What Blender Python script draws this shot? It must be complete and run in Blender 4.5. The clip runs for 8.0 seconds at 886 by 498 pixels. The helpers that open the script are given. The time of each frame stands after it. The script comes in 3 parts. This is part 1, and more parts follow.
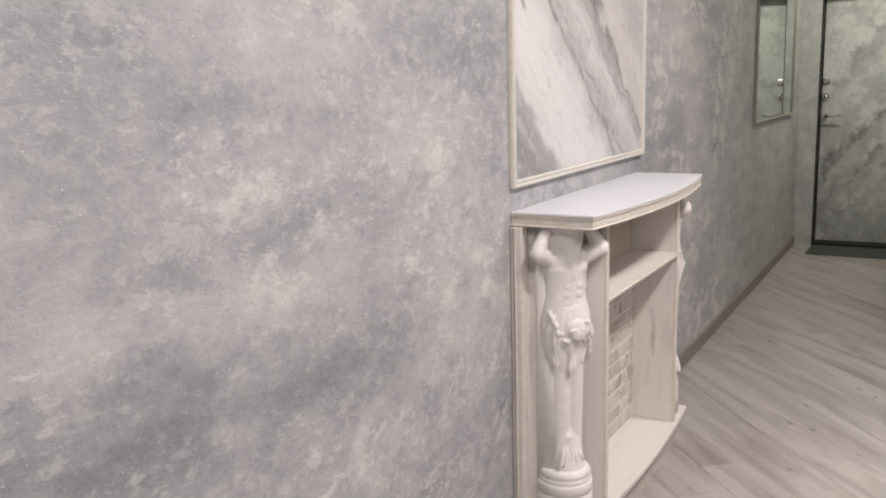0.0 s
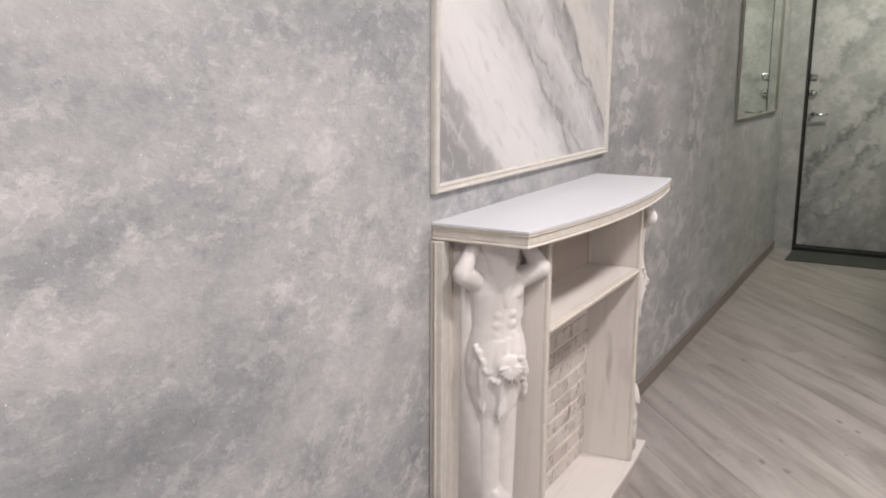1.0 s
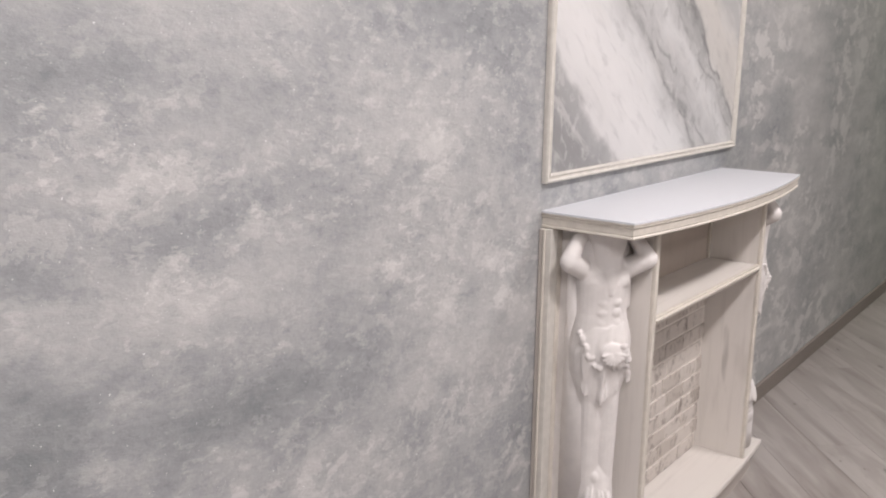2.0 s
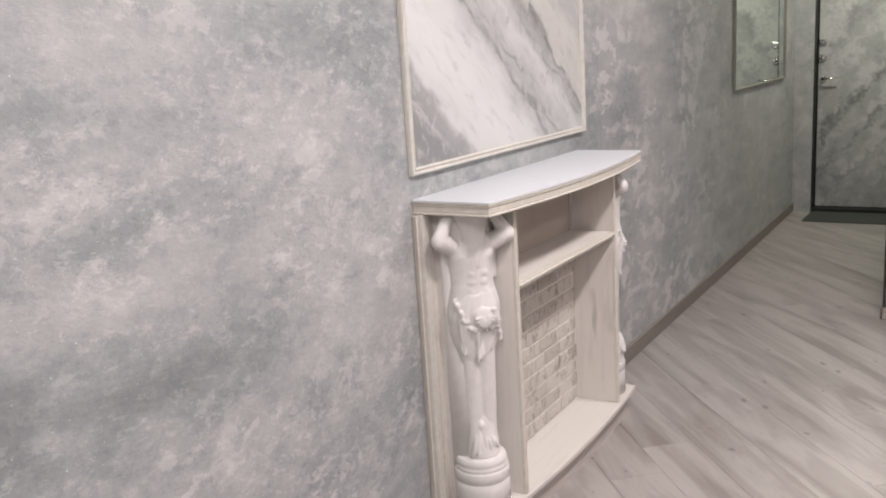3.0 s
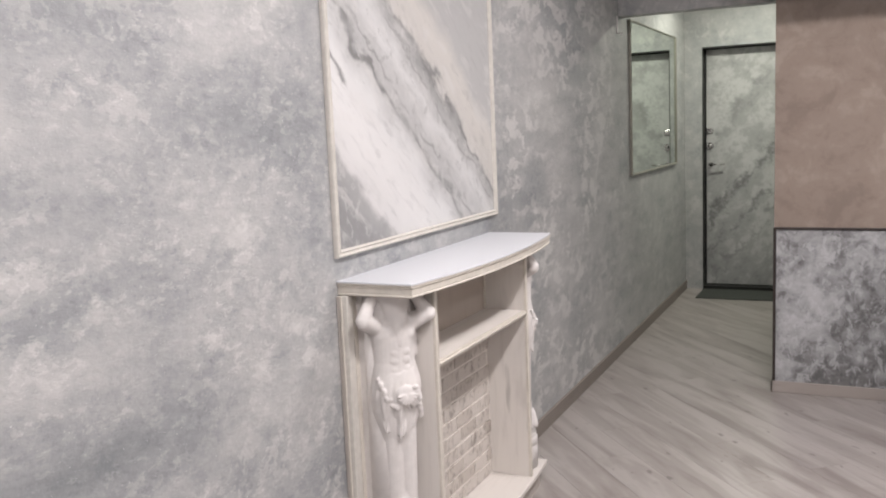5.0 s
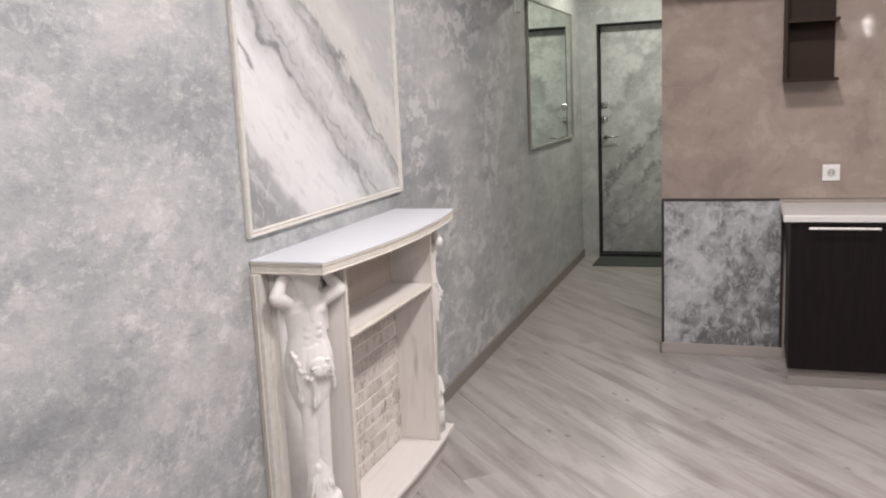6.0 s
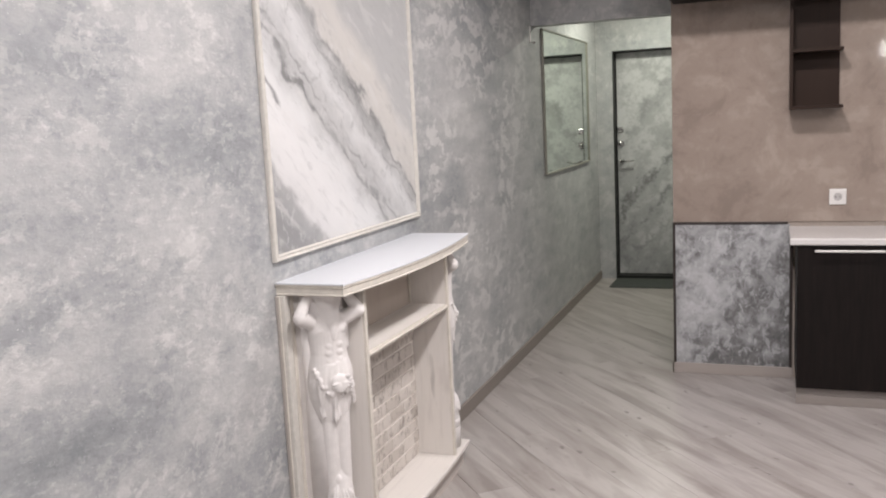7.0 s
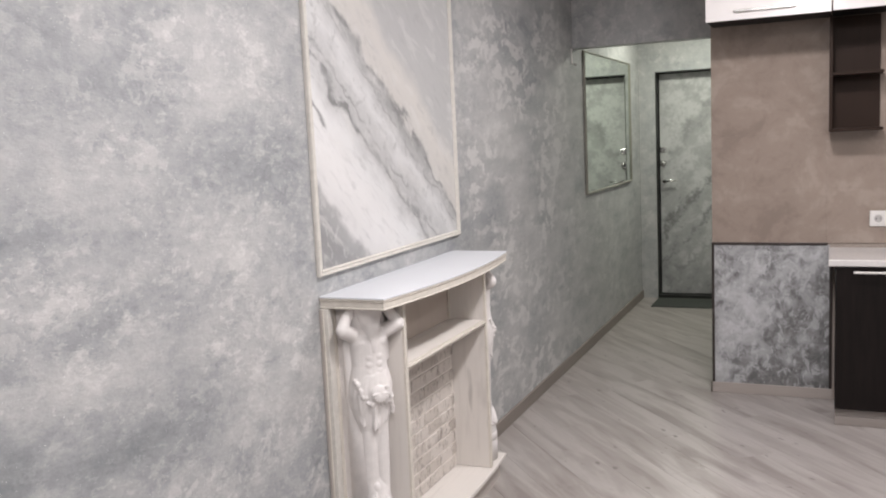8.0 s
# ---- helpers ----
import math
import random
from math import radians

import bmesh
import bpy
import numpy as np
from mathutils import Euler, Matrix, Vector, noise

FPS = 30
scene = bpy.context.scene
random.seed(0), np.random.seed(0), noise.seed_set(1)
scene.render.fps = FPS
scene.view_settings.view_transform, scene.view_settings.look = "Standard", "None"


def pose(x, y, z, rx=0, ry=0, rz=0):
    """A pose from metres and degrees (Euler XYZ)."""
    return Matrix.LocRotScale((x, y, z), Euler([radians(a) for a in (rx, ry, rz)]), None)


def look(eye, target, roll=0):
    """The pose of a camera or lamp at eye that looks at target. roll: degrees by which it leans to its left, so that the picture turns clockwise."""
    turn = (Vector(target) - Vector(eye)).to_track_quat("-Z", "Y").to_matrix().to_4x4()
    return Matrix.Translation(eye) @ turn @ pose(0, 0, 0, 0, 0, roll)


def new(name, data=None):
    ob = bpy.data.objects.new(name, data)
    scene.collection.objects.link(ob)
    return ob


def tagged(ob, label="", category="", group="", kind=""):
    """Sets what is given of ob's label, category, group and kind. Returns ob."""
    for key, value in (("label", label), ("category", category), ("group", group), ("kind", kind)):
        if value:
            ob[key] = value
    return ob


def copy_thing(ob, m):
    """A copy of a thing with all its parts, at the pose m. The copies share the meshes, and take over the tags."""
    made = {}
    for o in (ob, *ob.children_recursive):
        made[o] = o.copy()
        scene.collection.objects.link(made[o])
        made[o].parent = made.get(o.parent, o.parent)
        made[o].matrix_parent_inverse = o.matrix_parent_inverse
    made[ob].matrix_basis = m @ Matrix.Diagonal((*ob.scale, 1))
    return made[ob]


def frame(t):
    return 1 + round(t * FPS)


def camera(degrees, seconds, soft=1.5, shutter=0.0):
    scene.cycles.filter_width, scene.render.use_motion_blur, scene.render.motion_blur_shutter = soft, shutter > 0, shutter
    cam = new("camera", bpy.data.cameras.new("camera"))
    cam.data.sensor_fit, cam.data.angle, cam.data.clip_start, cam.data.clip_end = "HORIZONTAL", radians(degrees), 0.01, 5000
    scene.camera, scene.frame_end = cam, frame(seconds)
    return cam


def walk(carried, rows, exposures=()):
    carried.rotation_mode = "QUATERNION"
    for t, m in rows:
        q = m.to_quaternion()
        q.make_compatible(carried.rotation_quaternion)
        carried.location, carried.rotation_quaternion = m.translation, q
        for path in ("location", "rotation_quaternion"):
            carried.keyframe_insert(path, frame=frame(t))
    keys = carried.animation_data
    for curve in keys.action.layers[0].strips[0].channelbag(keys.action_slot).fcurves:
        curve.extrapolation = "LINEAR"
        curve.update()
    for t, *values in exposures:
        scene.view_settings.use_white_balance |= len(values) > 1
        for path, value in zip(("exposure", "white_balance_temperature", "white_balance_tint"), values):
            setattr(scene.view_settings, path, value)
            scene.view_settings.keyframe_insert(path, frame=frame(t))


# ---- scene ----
cam = camera(53.6, 8.0, soft=2.0)
PATH = [
    (0, (1.052, -2.225, 1.403), (0.075, -0.519, 1.038), -1.6),
    (0.5, (0.96, -2.017, 1.394), (-0.002, -0.301, 1.032), -2.0),
    (1, (0.982, -1.739, 1.392), (0.043, -0.019, 0.993), 0.3),
    (1.5, (1.036, -1.624, 1.372), (0.014, 0.036, 0.924), 3.0),
    (1.7, (1.048, -1.669, 1.385), (-0.153, -0.132, 0.944), 1.2),
    (2.8, (1.32, -1.992, 1.437), (0.207, -0.377, 1.046), -2.7),
    (3, (1.362, -1.997, 1.43), (0.315, -0.347, 1.004), -3.7),
    (3.5, (1.413, -2.036, 1.45), (0.395, -0.366, 1.036), -3.9),
    (4, (1.377, -2.104, 1.457), (0.564, -0.305, 1.141), -1.6),
    (4.2, (1.339, -2.112, 1.457), (0.503, -0.316, 1.18), -1.5),
    (5.5, (1.383, -2.107, 1.483), (0.535, -0.315, 1.215), -3.0),
    (6, (1.41, -2.237, 1.51), (0.752, -0.38, 1.164), -2.6),
    (6.5, (1.462, -2.355, 1.541), (0.801, -0.5, 1.194), -2.6),
    (7, (1.496, -2.384, 1.542), (0.788, -0.536, 1.247), -2.9),
    (7.5, (1.565, -2.447, 1.549), (0.781, -0.632, 1.251), -3.1),
    (8, (1.564, -2.48, 1.555), (0.76, -0.666, 1.305), -2.7),
]
walk(cam, [(t, look(eye, target, roll)) for t, eye, target, roll in PATH],
     exposures=[(0.0, -0.06, 6720, 10.5), (1.0, -0.03, 6640, 10), (1.7, -0.07, 6560, 10), (3.0, -0.04, 6600, 10), (3.5, -0.02, 6580, 10),
                (4.0, 0.08, 6540, 10), (5.5, 0.02, 6500, 9), (6.5, 0.12, 6500, 9), (7.2, 0.08, 6460, 8.5), (8.0, 0.04, 6420, 8)])


# ---- light ----
world = bpy.data.worlds.new("world")
scene.world = world
world.use_nodes = True
world.node_tree.nodes["Background"].inputs[0].default_value = (0.02, 0.02, 0.022, 1)
world.node_tree.nodes["Background"].inputs[1].default_value = 0.3

CEIL, HALL_CEIL = 2.70, 2.52
SPOT_POWER, HALL_POWER = 30.7, 19.0
SPOT_SHARE = (0.88, 1.40, 1.12, 0.24, 0.36, 0.42)
SPOT_COLOUR, HALL_COLOUR = (1.0, 0.935, 0.94), (1.0, 1.0, 0.87)
SPOTS = [(1.40, 1.25), (1.40, -0.50), (1.40, -2.25), (2.75, 1.25), (2.75, -0.50), (2.75, -2.25)]


def disc_light(place, power, colour, size):
    data = bpy.data.lights.new("lamp_light", "AREA")
    data.shape, data.size, data.energy, data.color = "DISK", size, power, colour
    ob = new("lamp_light", data)
    ob.location = place
    return tagged(ob, "soft light of a recessed ceiling lamp", "light", kind="structure")


for (sx, sy), share in zip(SPOTS, SPOT_SHARE):
    disc_light((sx, sy, CEIL - 0.016), SPOT_POWER * share, SPOT_COLOUR, 0.28)
disc_light((0.66, 4.72, HALL_CEIL - 0.016), HALL_POWER, HALL_COLOUR, 0.28)


# ---- materials ----
class Mat:
    """A node material with short calls."""

    def __init__(self, name, rough=0.5, metal=0.0, coat=0.0, specular=0.5):
        self.m = bpy.data.materials.new(name)
        self.m.use_nodes = True
        self.t = self.m.node_tree
        self.b = self.t.nodes["Principled BSDF"]
        self.b.inputs["Roughness"].default_value = rough
        self.b.inputs["Metallic"].default_value = metal
        self.b.inputs["Coat Weight"].default_value = coat
        self.b.inputs["Specular IOR Level"].default_value = specular

    def put(self, socket, v):
        if isinstance(v, bpy.types.NodeSocket):
            self.t.links.new(v, socket)
        elif isinstance(v, (tuple, list)) and len(v) == 3 and socket.type == "RGBA":
            socket.default_value = (*v, 1)
        else:
            socket.default_value = v

    def node(self, kind, out=0, **ins):
        n = self.t.nodes.new(kind)
        for k, v in ins.items():
            self.put(n.inputs[int(k[1:])] if k[0] == "i" and k[1:].isdigit() else n.inputs[k.replace("_", " ")], v)
        return n.outputs[out]

    def where(self):
        return self.t.nodes.new("ShaderNodeNewGeometry").outputs["Position"]

    def local(self):
        return self.t.nodes.new("ShaderNodeTexCoord").outputs["Object"]

    def chance(self):
        return self.t.nodes.new("ShaderNodeObjectInfo").outputs["Random"]

    def scaled(self, v, s, turn=(0, 0, 0), shift=(0, 0, 0)):
        n = self.t.nodes.new("ShaderNodeMapping")
        self.put(n.inputs["Vector"], v)
        n.inputs["Scale"].default_value = s
        n.inputs["Rotation"].default_value = turn
        self.put(n.inputs["Location"], shift)
        return n.outputs[0]

    def noise(self, v, scale, detail=4.0, rough=0.55, twist=0.0):
        n = self.t.nodes.new("ShaderNodeTexNoise")
        self.put(n.inputs["Vector"], v)
        n.inputs["Scale"].default_value, n.inputs["Detail"].default_value = scale, detail
        n.inputs["Roughness"].default_value, n.inputs["Distortion"].default_value = rough, twist
        return n.outputs["Fac"]

    def math(self, op, a, b=0.0, c=0.0):
        n = self.t.nodes.new("ShaderNodeMath")
        n.operation = op
        for k, v in enumerate((a, b, c)):
            self.put(n.inputs[k], v)
        return n.outputs[0]

    def step(self, v, lo, hi, a=0.0, b=1.0):
        n = self.t.nodes.new("ShaderNodeMapRange")
        n.interpolation_type = "SMOOTHSTEP"
        for k, x in enumerate((v, lo, hi, a, b)):
            self.put(n.inputs[k], x)
        return n.outputs[0]

    def ramp(self, v, stops, ease="EASE"):
        n = self.t.nodes.new("ShaderNodeValToRGB")
        n.color_ramp.interpolation = ease
        el = n.color_ramp.elements
        while len(el) < len(stops):
            el.new(0.5)
        for e, (p, c) in zip(el, stops):
            e.position, e.color = p, (*c, 1) if len(c) == 3 else c
        self.put(n.inputs[0], v)
        return n.outputs[0]

    def mix(self, f, a, b, kind="MIX"):
        n = self.t.nodes.new("ShaderNodeMix")
        n.data_type, n.blend_type = "RGBA", kind
        self.put(n.inputs[0], f)
        self.put(n.inputs[6], a)
        self.put(n.inputs[7], b)
        return n.outputs[2]

    def axes(self, v):
        n = self.t.nodes.new("ShaderNodeSeparateXYZ")
        self.put(n.inputs[0], v)
        return n.outputs

    def bump(self, h, strength=0.3, distance=0.002):
        n = self.t.nodes.new("ShaderNodeBump")
        n.inputs["Strength"].default_value, n.inputs["Distance"].default_value = strength, distance
        self.put(n.inputs["Height"], h)
        self.put(self.b.inputs["Normal"], n.outputs[0])

    def colour(self, v):
        self.put(self.b.inputs["Base Color"], v)
        return self

    def rough(self, v):
        self.put(self.b.inputs["Roughness"], v)
        return self


def g(v, r=1.0, gr=1.0, b=1.0):
    return (v * r, v * gr, v * b)


# light (+) and dark (-) clouds in the west wall, trowelled unless noted: along, height, half width, half height, depth
CLOUDS = [
    (-1.27, 1.03, 0.32, 0.06, 0.6), (-0.88, 1.48, 0.17, 0.10, 0.5), (-0.71, 1.29, 0.22, 0.10, 0.5), (-0.35, 1.27, 0.20, 0.11, 0.8),
    (-0.68, 0.64, 0.12, 0.09, 0.7), (-1.13, 0.81, 0.06, 0.05, 0.6), (-1.01, 0.83, 0.54, 0.07, -0.8), (-1.43, 0.91, 0.18, 0.07, -0.7),
    # the last one here is painted light, lifting the shade beside the fireplace
    (-0.72, 1.15, 0.25, 0.06, -0.5), (-0.25, 1.50, 0.22, 0.14, -0.7), (-0.14, 1.25, 0.09, 0.08, -0.8), (-0.48, 0.68, 0.26, 0.09, -0.35), (-0.26, 0.86, 0.26, 0.22, 0.9),
    (-1.42, 1.44, 0.10, 0.06, -0.3), (-0.64, 1.55, 0.20, 0.08, -0.4), (-0.47, 1.80, 0.21, 0.16, 0.9), (-0.75, 1.72, 0.17, 0.08, -0.6),
    (-0.73, 1.05, 0.40, 0.09, 0.5), (-1.07, 1.25, 0.15, 0.06, 0.4), (-0.83, 1.33, 0.16, 0.06, -0.3), (-1.14, 1.36, 0.10, 0.07, -0.4),
    (-0.21, 0.56, 0.10, 0.16, 0.4), (-1.42, 0.86, 0.20, 0.12, -0.5), (-1.35, 1.42, 0.22, 0.16, -0.35),
    (1.58, 1.70, 0.42, 0.19, 0.8), (2.30, 1.90, 0.44, 0.35, -0.8), (1.51, 1.12, 0.41, 0.14, -0.6), (1.96, 1.43, 0.39, 0.18, 0.2),
    (1.61, 0.60, 0.25, 0.23, -0.4), (2.97, 1.75, 0.34, 0.28, 0.4), (2.18, 0.79, 0.60, 0.19, 0.3),
]


def make_plaster():
    m = Mat("grey_decorative_plaster", 0.5)
    p = m.where()
    warp = m.t.nodes.new("ShaderNodeTexNoise")
    m.put(warp.inputs["Vector"], m.scaled(p, (1, 0.65, 1)))
    warp.inputs["Scale"].default_value, warp.inputs["Detail"].default_value, warp.inputs["Roughness"].default_value = 6.0, 6.0, 0.70
    add = m.t.nodes.new("ShaderNodeVectorMath")
    add.operation = "MULTIPLY_ADD"
    m.put(add.inputs[0], warp.outputs["Color"])
    add.inputs[1].default_value = (0, 0.44, 0.40)
    off = m.t.nodes.new("ShaderNodeVectorMath")
    m.put(off.inputs[0], p)
    off.inputs[1].default_value = (0, -0.22, -0.20)
    m.put(add.inputs[2], off.outputs[0])
    ax = m.axes(add.outputs[0])
    total = 0.0
    for y, z, ry, rz, amount in CLOUDS:
        a = m.math("MULTIPLY", m.math("SUBTRACT", ax[1], y), 0.75 / ry)
        b = m.math("MULTIPLY", m.math("SUBTRACT", ax[2], z), 0.75 / rz)
        d = m.math("ADD", m.math("MULTIPLY", a, a), m.math("MULTIPLY", b, b))
        total = m.math("ADD", total, m.step(d, 0.0, 1.3, 0.118 * amount, 0.0))
    big = m.noise(m.scaled(p, (1, 0.8, 1.0)), 2.8, 4, 0.6)
    mid = m.noise(m.scaled(p, (1, 0.62, 1.0)), 15, 7, 0.66)
    fine = m.noise(m.scaled(p, (1, 0.62, 1.0)), 75, 4, 0.65)
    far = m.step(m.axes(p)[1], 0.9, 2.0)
    wide = m.noise(m.scaled(p, (1, 0.26, 1.0)), 9, 6, 0.62)
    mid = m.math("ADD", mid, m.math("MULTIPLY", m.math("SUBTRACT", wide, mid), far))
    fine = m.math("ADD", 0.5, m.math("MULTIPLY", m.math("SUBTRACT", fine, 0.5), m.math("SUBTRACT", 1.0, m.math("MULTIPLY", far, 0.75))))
    dab = m.noise(m.scaled(p, (1, 0.50, 1.0)), 42, 5, 0.66, 0.15)
    patch = m.step(m.noise(m.scaled(p, (1, 0.7, 1.0)), 3.6, 3, 0.6), 0.42, 0.60, 0.25, 1.0)
    v = m.math("ADD", m.math("MULTIPLY", big, 0.36), m.math("MULTIPLY", mid, 0.38))
    v = m.math("ADD", v, m.math("MULTIPLY", fine, 0.11))
    v = m.math("ADD", m.math("ADD", v, 0.068), total)
    light_dab = m.math("MULTIPLY", m.step(dab, 0.55, 0.61, 0.0, 0.14), m.math("MULTIPLY", patch, m.math("SUBTRACT", 1.0, far)))
    dark_dab = m.math("MULTIPLY", m.step(dab, 0.42, 0.36, 0.0, 0.085), patch)
    v = m.math("SUBTRACT", m.math("ADD", v, light_dab), dark_dab)
    flake = m.noise(m.scaled(p, (1, 0.40, 0.75), (radians(15), 0, 0)), 17, 6, 0.66, 0.3)
    where = m.step(m.noise(m.scaled(p, (1, 0.5, 0.9), shift=(0, 3.1, 1.7)), 3.0, 3, 0.6), 0.42, 0.58)
    where = m.math("MULTIPLY", where, m.math("MULTIPLY", m.step(m.axes(p)[1], 1.15, 1.5), m.step(m.axes(p)[1], 3.6, 2.6)))
    v = m.math("ADD", v, m.math("MULTIPLY", m.step(flake, 0.50, 0.56, -0.015, 0.27), where))
    # far end lifted in tone, painting in light that spills from the hall
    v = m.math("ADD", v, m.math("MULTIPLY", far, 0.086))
    # loose pale flakes low on the wall
    chip = m.noise(m.scaled(p, (1, 0.8, 0.9), (radians(30), 0, 0), (0, 1.1, 0.3)), 24, 6, 0.66, 0.3)
    low = m.math("MULTIPLY", m.step(m.axes(p)[2], 0.80, 0.62), m.step(m.noise(m.scaled(p, (1, 0.7, 1.2)), 4.2, 3, 0.6), 0.44, 0.58))
    v = m.math("ADD", v, m.math("MULTIPLY", m.step(chip, 0.51, 0.545, -0.035, 0.14), m.math("MULTIPLY", low, m.math("SUBTRACT", 1.0, far))))
    # ragged skins of plaster left by the trowel, paler and darker than the coat below
    skin = m.noise(m.scaled(p, (1, 0.66, 0.95), (radians(24), 0, 0)), 12, 6, 0.68, 0.25)
    ragged = m.step(m.noise(m.scaled(p, (1, 0.7, 1.1), shift=(0, 0.6, 3.3)), 2.6, 3, 0.6), 0.42, 0.56, 0.25, 1.0)
    v = m.math("ADD", v, m.math("MULTIPLY", ragged, m.step(skin, 0.548, 0.570, 0.0, 0.100)))
    under = m.noise(m.scaled(p, (1, 0.60, 1.0), (radians(-18), 0, 0), (0, 5.3, 2.1)), 9, 6, 0.68, 0.3)
    v = m.math("SUBTRACT", v, m.math("MULTIPLY", ragged, m.step(under, 0.545, 0.57, 0.0, 0.065)))
    c = m.ramp(v, [(0.26, (0.202, 0.214, 0.223)), (0.43, (0.295, 0.304, 0.311)), (0.52, (0.360, 0.365, 0.367)), (0.62, (0.430, 0.430, 0.427)), (0.78, (0.548, 0.542, 0.533))], "LINEAR")
    # white dots painted into the colour for glints off the plaster
    sparkle = m.noise(p, 190, 2, 0.5)
    c = m.mix(m.step(sparkle, 0.715, 0.75, 0.0, 0.8), c, g(0.88))
    m.colour(c)
    m.rough(m.step(mid, 0.35, 0.65, 0.62, 0.42))
    m.bump(m.math("ADD", m.math("ADD", mid, dab), m.math("ADD", m.math("MULTIPLY", fine, 0.7), m.math("MULTIPLY", skin, 1.2))), 0.55, 0.004)
    return m.m


def slant(m, a, b, ca, cb):
    """A slanted coordinate, a * ca + b * cb."""
    return m.math("ADD", m.math("MULTIPLY", a, ca), m.math("MULTIPLY", b, cb))


def streaks(m, along, across, sa, sb, detail=6.0):
    v = m.node("ShaderNodeCombineXYZ", i0=m.math("MULTIPLY", along, sa), i1=m.math("MULTIPLY", across, sb), i2=0.0)
    return m.noise(v, 1.0, detail, 0.62, 0.5)


def make_marble():
    m = Mat("marbled_plaster_picture", 0.4)
    p = m.where()
    ax = m.axes(p)
    along, across = slant(m, ax[1], ax[2], 0.78, -0.62), slant(m, ax[1], ax[2], 0.62, 0.78)
    st = streaks(m, along, across, 2.2, 9.0)
    fine = streaks(m, along, across, 9.0, 40.0)
    n2 = m.math("SUBTRACT", m.noise(p, 8, 6, 0.62), 0.5)
    curl = m.math("SUBTRACT", m.noise(p, 5.5, 3, 0.5), 0.5)
    w = slant(m, ax[2], ax[1], 1.0, 0.8)
    w = m.math("ADD", w, m.math("ADD", m.math("MULTIPLY", m.math("SUBTRACT", st, 0.5), 0.16), m.math("ADD", m.math("MULTIPLY", curl, 0.19), m.math("MULTIPLY", n2, 0.075))))
    f = m.math("DIVIDE", m.math("SUBTRACT", w, 1.0), 2.0)
    at = lambda x: (x - 1.0) / 2.0
    c = m.ramp(f, [(at(1.30), g(0.26)), (at(1.42), g(0.36)), (at(1.455), g(0.62, 1, 0.99, 0.985)), (at(1.60), g(0.69, 1, 0.99, 0.985)),
                   (at(1.76), g(0.66)), (at(1.835), g(0.52)), (at(1.875), g(0.36)), (at(1.90), g(0.46)),
                   (at(1.97), g(0.50)), (at(2.04), g(0.62)), (at(2.12), g(0.46)), (at(2.185), g(0.34)), (at(2.225), g(0.56, 1, 0.97, 0.93)),
                   (at(2.36), g(0.60, 1, 0.965, 0.92)), (at(2.46), g(0.46))], "LINEAR")
    # leafy torn edges in the grey bands
    leaf = m.noise(m.scaled(p, (1, 1.2, 0.8), (radians(-35), 0, 0)), 21, 7, 0.68, 0.5)
    band = m.math("MAXIMUM", m.step(w, 1.46, 1.40), m.math("MULTIPLY", m.step(w, 1.78, 1.86), m.step(w, 2.30, 2.20)))
    c = m.mix(m.math("MULTIPLY", band, m.step(leaf, 0.54, 0.60, 0.0, 0.35)), c, g(0.60, 1, 0.99, 0.98))
    c = m.mix(m.math("MULTIPLY", band, m.step(leaf, 0.44, 0.38, 0.0, 0.35)), c, g(0.25))
    # broken dark veins
    gap = m.noise(m.scaled(p, (1, 1, 1), shift=(0, 1.7, 0.4)), 5.0, 4, 0.6)
    for centre, half, deep in ((1.868, 0.026, 0.95), (1.935, 0.014, 0.6), (2.125, 0.014, 0.5), (2.196, 0.024, 0.9)):
        line = m.step(m.math("ABSOLUTE", m.math("SUBTRACT", w, centre)), 0.0, half, deep, 0.0)
        c = m.mix(m.math("MULTIPLY", line, m.step(gap, 0.38, 0.56, 0.15, 1.0)), c, g(0.20))
    c = m.mix(m.step(fine, 0.50, 0.72, 0.0, 0.30), c, g(0.36))
    rib = streaks(m, along, across, 6.0, 17.0, 8.0)
    c = m.mix(m.step(rib, 0.53, 0.64, 0.0, 0.40), c, g(0.64, 1, 0.985, 0.97))
    c = m.mix(m.step(rib, 0.41, 0.34, 0.0, 0.30), c, g(0.34))
    stroke = m.math("MULTIPLY", m.step(m.math("ABSOLUTE", m.math("SUBTRACT", w, 1.715)), 0.0, 0.022, 1.0, 0.0), m.step(ax[1], 0.09, 0.12, 0.8, 0.0))
    c = m.mix(stroke, c, g(0.16))
    m.colour(c)
    m.bump(m.math("ADD", fine, n2), 0.2, 0.002)
    return m.m


